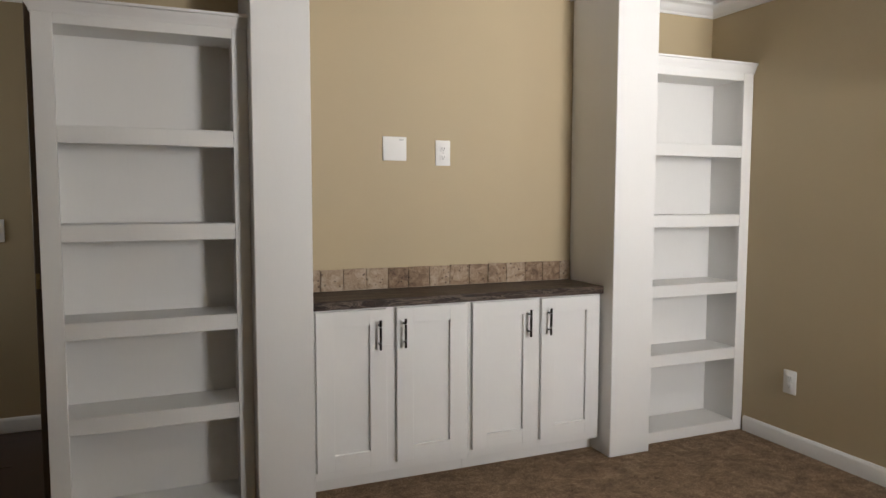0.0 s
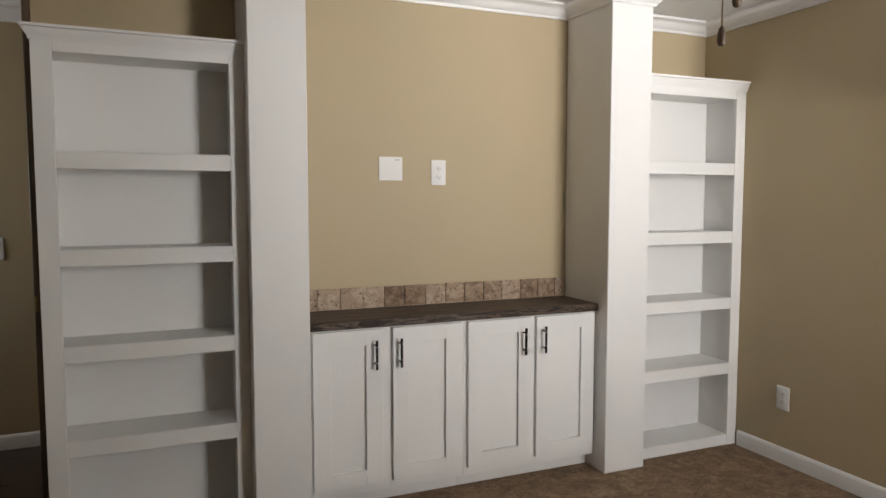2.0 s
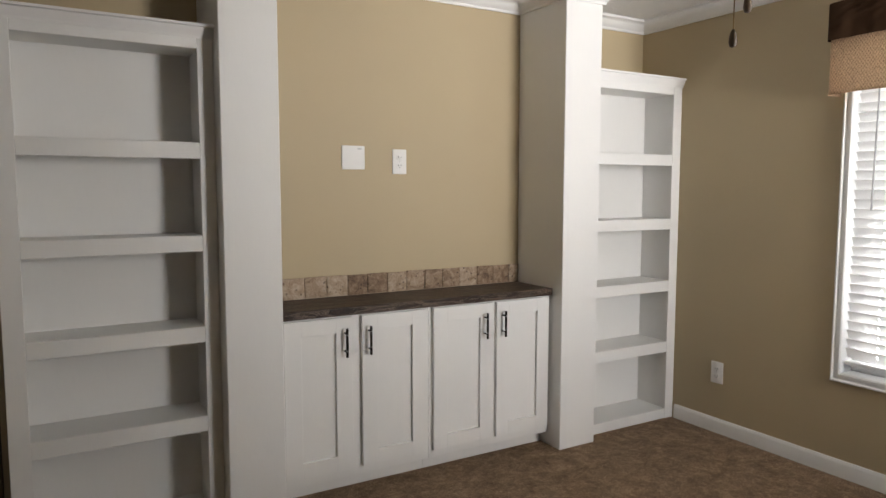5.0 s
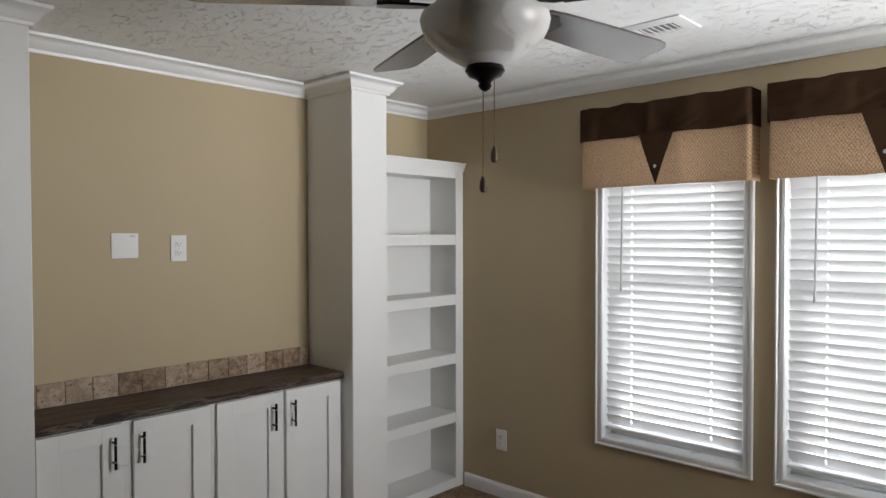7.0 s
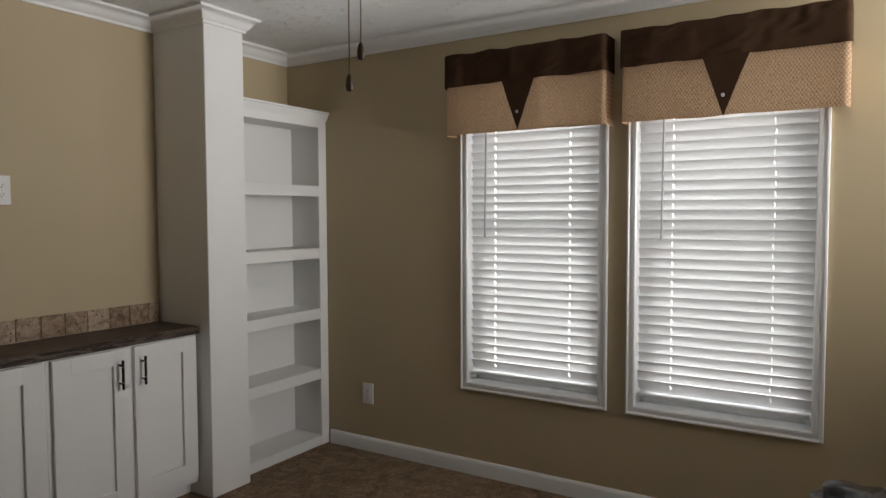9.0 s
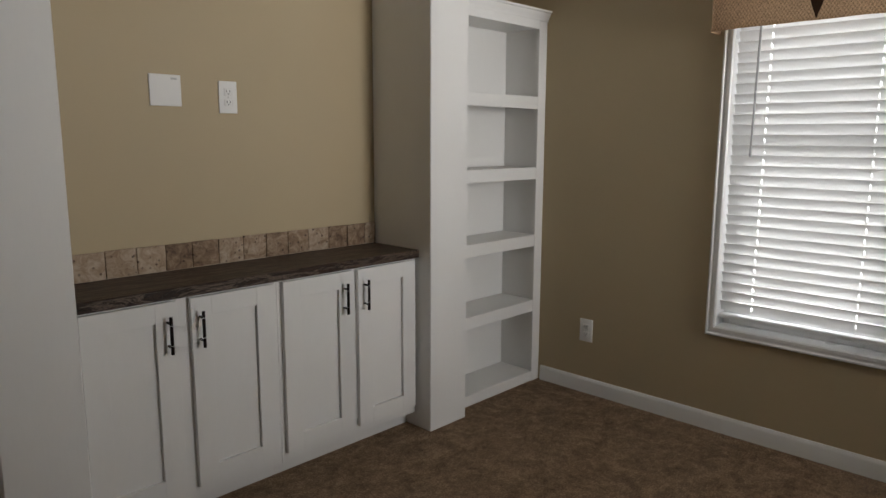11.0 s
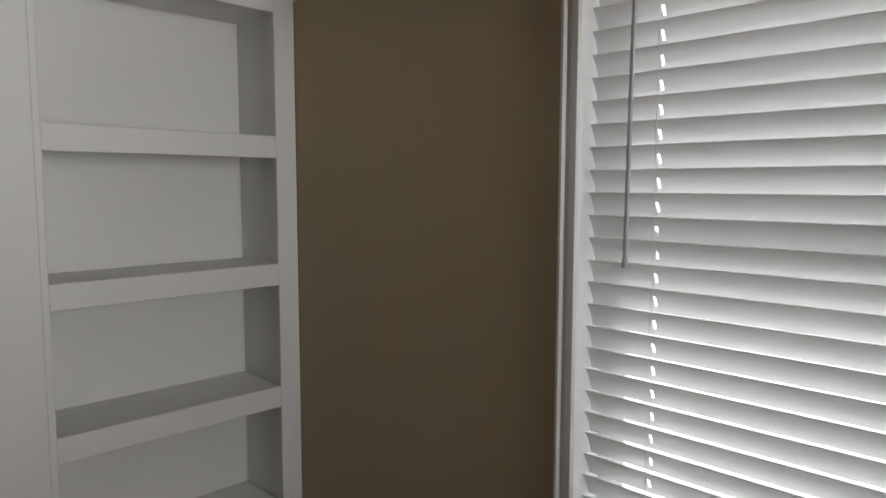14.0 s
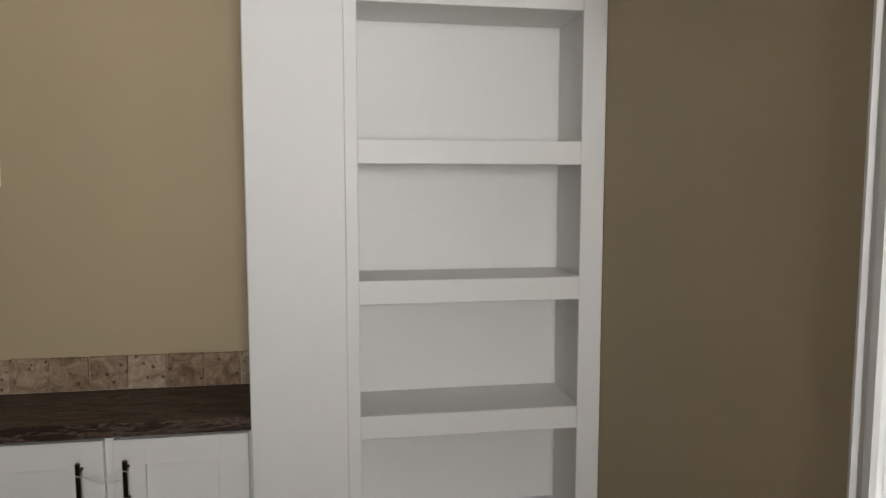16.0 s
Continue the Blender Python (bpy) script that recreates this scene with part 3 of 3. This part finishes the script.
for a, b in ((-2.032, -1.922), (-1.318, -1.212)):
    tie(a, b, 0.705)
    tie(a, b, 0.638)


# ---- wall plates ----


def on_wall(east, u, v, d):
    """A point u along, v up and d out from the media wall or the window wall."""
    return (-d, u, v) if east else (u, BACK - d, v)


def flat_box(east, u0, u1, v0, v1, d0, d1, b, bm=None):
    p, q = on_wall(east, u0, v0, d0), on_wall(east, u1, v1, d1)
    lo, hi = [min(s) for s in zip(p, q)], [max(s) for s in zip(p, q)]
    return box(lo[0], hi[0], lo[1], hi[1], lo[2], hi[2], b, bm, 2)


def outlet(east, u, v, label):
    o = thing("wall_outlet", on_wall(east, u, v, 0), label, "outlet", "wall outlets")
    part("plate", flat_box(east, u - 0.037, u + 0.037, v - 0.059, v + 0.059, 0, 0.006, 0.0025), plastic, o)
    for s in (-1, 1):
        z = v + s * 0.0195
        r = part("receptacle", flat_box(east, u - 0.0165, u + 0.0165, z - 0.014, z + 0.014, 0.004, 0.0078, 0.003), plastic, o)
        for du in (-0.0065, 0.0065):
            part("slot", flat_box(east, u + du - 0.0012, u + du + 0.0012, z - 0.002, z + 0.006, 0.006, 0.0081, 0), dark_slot, r)
        part("ground_hole", flat_box(east, u - 0.002, u + 0.002, z - 0.0095, z - 0.0055, 0.006, 0.0081, 0), dark_slot, r)
    part("screw", rod(on_wall(east, u, v, 0.005), on_wall(east, u, v, 0.0072), 0.003, 10), steel, o)


outlet(False, -1.623, 1.449, "white duplex outlet high on the tan wall")
outlet(True, -0.289, 0.331, "white duplex outlet low on the window wall")
p = thing("blank_wall_plate", on_wall(False, -1.862, 1.4635, 0), "white blank double wall plate with four screws", "wall plate")
part("plate", flat_box(False, -1.919, -1.805, 1.409, 1.518, 0, 0.006, 0.0025), plastic, p)
for du in (-0.023, 0.023):
    for dv in (-0.048, 0.048):
        part("screw", rod(on_wall(False, -1.862 + du, 1.4635 + dv, 0.005), on_wall(False, -1.862 + du, 1.4635 + dv, 0.0068), 0.003, 10), plastic, p)
part("stamp", flat_box(False, -1.842, -1.820, 1.501, 1.508, 0.005, 0.0062, 0), stamp_grey, p, "small grey stamped mark")

s = thing("light_switch", (-3.640, HALL, 1.064), "white toggle light switch on the hall wall", "light switch")
part("plate", box(-3.676, -3.604, HALL - 0.006, HALL, 1.006, 1.124, 0.002), plastic, s)
part("toggle", box(-3.646, -3.634, HALL - 0.014, HALL - 0.005, 1.054, 1.078, 0.002), plastic, s)

# ---- ceiling fan ----


def ceiling_fan():
    ax, ay = -1.907, -1.749
    f = thing("ceiling_fan", (ax, ay, CEIL), "dark bronze five-blade ceiling fan with alabaster glass bowl light", "ceiling fan")
    part("canopy", lathe([(0.065, CEIL - 0.002), (0.068, CEIL - 0.02), (0.05, CEIL - 0.05), (0.02, CEIL - 0.065)], (ax, ay, 0), 32), bronze, f)
    part("downrod", rod((ax, ay, 2.161), (ax, ay, CEIL - 0.05), 0.012, 14), bronze, f)
    part("motor_housing", lathe([(0.03, 2.191), (0.10, 2.171), (0.132, 2.131), (0.135, 2.081), (0.115, 2.051), (0.08, 2.036), (0.06, 2.026), (0.06, 2.003), (0.115, 1.999), (0.118, 1.991), (0.05, 1.986)], (ax, ay, 0)), bronze, f, "dark bronze motor housing")
    outer = [(0.128, 1.995), (0.140, 1.986), (0.1425, 1.975), (0.139, 1.959), (0.130, 1.941), (0.112, 1.921), (0.088, 1.903), (0.064, 1.889), (0.046, 1.879), (0.030, 1.875)]
    inner = [(r - 0.004, z + 0.004) for r, z in reversed(outer)]
    part("bowl", lathe(outer + inner[1:] + [(0.124, 1.995)], (ax, ay, 0)), alabaster, f, "swirled white alabaster glass bowl")
    part("finial", lathe([(0.008, 1.881), (0.040, 1.879), (0.044, 1.868), (0.036, 1.857), (0.020, 1.850), (0.013, 1.842), (0.015, 1.836), (0.011, 1.829), (0.003, 1.824)], (ax, ay, 0), 28), bronze, f)
    for i in range(5):
        a = radians(-6 + 72 * i)
        m = Matrix.Translation((ax, ay, 2.013)) @ Matrix.Rotation(a, 4, 'Z')
        bm = bmesh.new()
        # blade outline: narrow root, wide rounded tip
        up, down = [], []
        out = [(0.165, 0.048), (0.22, 0.055), (0.40, 0.064), (0.585, 0.070), (0.618, 0.066), (0.635, 0.052), (0.640, 0.03)]
        ring = [(x, w) for x, w in out] + [(x, -w) for x, w in reversed(out)]
        tilt = Matrix.Rotation(radians(-11), 4, 'X')
        for dz, store in ((0.003, up), (-0.003, down)):
            for x, w in ring:
                store.append(bm.verts.new(m @ tilt @ Vector((x, w, dz))))
        bm.faces.new(up)
        bm.faces.new(list(reversed(down)))
        for j in range(len(ring)):
            bm.faces.new((up[j], down[j], down[(j + 1) % len(ring)], up[(j + 1) % len(ring)]))
        b = part("blade", bm, blade_wood, f, "dark walnut blade")
        bm = bmesh.new()
        iron = [(0.07, 0.016), (0.12, 0.014), (0.15, 0.030), (0.21, 0.036), (0.235, 0.020)]
        ring = iron + [(x, -w) for x, w in reversed(iron)]
        top = [bm.verts.new(m @ tilt @ Vector((x, w, -0.0035))) for x, w in ring]
        bot = [bm.verts.new(m @ tilt @ Vector((x, w, -0.0095))) for x, w in ring]
        bm.faces.new(top)
        bm.faces.new(list(reversed(bot)))
        for j in range(len(ring)):
            bm.faces.new((top[j], bot[j], bot[(j + 1) % len(ring)], top[(j + 1) % len(ring)]))
        part("blade_iron", bm, bronze, b, "dark bronze blade bracket")
    for x, y, z0 in ((-1.906, -1.743, 1.603), (-1.893, -1.764, 1.668)):
        ch = part("pull_chain", rod((x, y, z0 + 0.03), (x, y, 1.871), 0.0013, 6), brass, f, "fine brass pull chain")
        part("pull_knob", lathe([(0.002, 0.036), (0.005, 0.032), (0.0075, 0.022), (0.0085, 0.010), (0.006, 0.002), (0.002, 0.0)], (x, y, z0), 14), jamb_wood, ch, "turned dark wooden knob")


ceiling_fan()

# ---- ceiling vent ----
v = thing("ceiling_vent", (-0.59, -1.486, CEIL), "white stamped metal air vent in the ceiling", "air vent")
VX0, VX1, VY0, VY1 = -0.690, -0.495, -1.640, -1.332
part("frame", sweep([(VX0, VY0), (VX1, VY0), (VX1, VY1), (VX0, VY1)], [(0, CEIL), (0, CEIL - 0.004), (0.02, CEIL - 0.010), (0.045, CEIL - 0.010), (0.05, CEIL - 0.004), (0.05, CEIL)], lambda u, w, h: (u, w, h), True), trim_paint, v)
part("backing", box(VX0 + 0.045, VX1 - 0.045, VY0 + 0.045, VY1 - 0.045, CEIL - 0.003, CEIL - 0.001, 0), material("grey_vent_shadow", (0.25, 0.25, 0.25), 0.6), v)
for i in range(9):
    y = VY0 + 0.058 + i * (VY1 - VY0 - 0.116) / 8
    bm = box(VX0 + 0.046, VX1 - 0.046, -0.008, 0.008, -0.0008, 0.0008, 0)
    bmesh.ops.transform(bm, matrix=Matrix.Translation((0, y, CEIL - 0.008)) @ Matrix.Rotation(radians(40 if i < 6 else -40), 4, 'X'), verts=bm.verts)
    part("slat", bm, trim_paint, v)

# ---- leather armchair ----


def cushion(x0, x1, y0, y1, z0, z1, r, wrinkle=0.0, seed=0.0, cuts=16):
    """A stuffed block with rounded corners; its front is gathered where wrinkle is given."""
    bm = bmesh.new()
    bmesh.ops.create_cube(bm, size=2)
    bmesh.ops.subdivide_edges(bm, edges=bm.edges[:], cuts=cuts, use_grid_fill=True)
    h = Vector(((x1 - x0) / 2, (y1 - y0) / 2, (z1 - z0) / 2))
    c = Vector(((x0 + x1) / 2, (y0 + y1) / 2, (z0 + z1) / 2))
    for v in bm.verts:
        p = Vector([v.co[i] * h[i] for i in range(3)])
        core = Vector([max(-h[i] + r, min(h[i] - r, p[i])) for i in range(3)])
        d = p - core
        out = d.normalized() if d.length > 1e-6 else Vector((0, 0, 0))
        q = core + out * r if d.length > 1e-6 else p
        if v.co.z > 0.9:
            q.z += 0.015 * (1 - v.co.x ** 2) * (1 - v.co.y ** 2)
        if wrinkle:
            near = max(0.0, 1 - (h.y - q.y) / 0.16)
            fold = math.sin(q.z * 150 + q.x * 30 + 3 * noise.noise(q * 12 + Vector((seed, 0, 0))))
            q = q + out * (fold * wrinkle * near + noise.noise(q * 16 + Vector((seed, 3, 0))) * wrinkle * 0.4)
        v.co = q + c
    return bm


s = thing("leather_armchair", (-1.30, -2.95, 0), "black leather armchair with gathered rolled arms, standing on the carpet", "armchair")
part("base", box(-1.76, -0.84, -3.36, -2.55, 0.04, 0.27, 0.03, segments=3), leather, s)
part("arm", cushion(-1.05, -0.83, -3.30, -2.455, 0.06, 0.590, 0.10, 0.013, 1.0, 56), leather, s, "padded arm with gathered front")
part("arm", cushion(-1.77, -1.55, -3.30, -2.455, 0.06, 0.590, 0.10, 0.013, 2.0, 40), leather, s, "padded arm with gathered front")
part("seat_cushion", cushion(-1.545, -1.055, -3.20, -2.50, 0.24, 0.44, 0.07), leather, s)
part("backrest", cushion(-1.56, -1.04, -3.46, -3.16, 0.25, 0.92, 0.10), leather, s)
for x in (-1.70, -0.90):
    for y in (-3.28, -2.60):
        part("foot", box(x - 0.03, x + 0.03, y - 0.03, y + 0.03, 0, 0.045, 0.004), jamb_wood, s)

s.location += Vector((0.06, -0.09, 0))

# ---- stone tiles over the counter ----
splash = thing("tile_backsplash", (-1.626, BACK, 0.82), "single row of tumbled brown travertine tiles above the counter", "backsplash")
part("grout", box(COL_L[1] + 0.001, COL_R[0] - 0.001, BACK - 0.006, BACK - 0.0005, 0.8205, 0.909, 0), material("sand_grout", (0.45, 0.37, 0.28), 0.9, var=0.15, scale=30), splash)
random.seed(5)
x, i = COL_L[1] + 0.004, 0
while x < COL_R[0] - 0.006:
    w = min(random.uniform(0.098, 0.104), COL_R[0] - 0.004 - x)
    bm = box(-w / 2, w / 2, -0.006, 0.004, -0.0475, 0.0475, 0.0025, segments=2)
    for v in bm.verts:
        k = noise.noise(Vector((v.co.x * 60 + i * 3, v.co.z * 60, i)))
        v.co += Vector((k * 0.0015, 0, k * 0.0018))
    me = mesh_of("tile", bm, stone)
    t = part("tile", me, None, splash)
    t.matrix_basis = pose(x + w / 2, BACK - 0.006 - random.uniform(0, 0.0015), 0.8705 + random.uniform(-0.0012, 0.0012), 0, random.uniform(-0.7, 0.7), 0)
    x += w + 0.0025
    i += 1
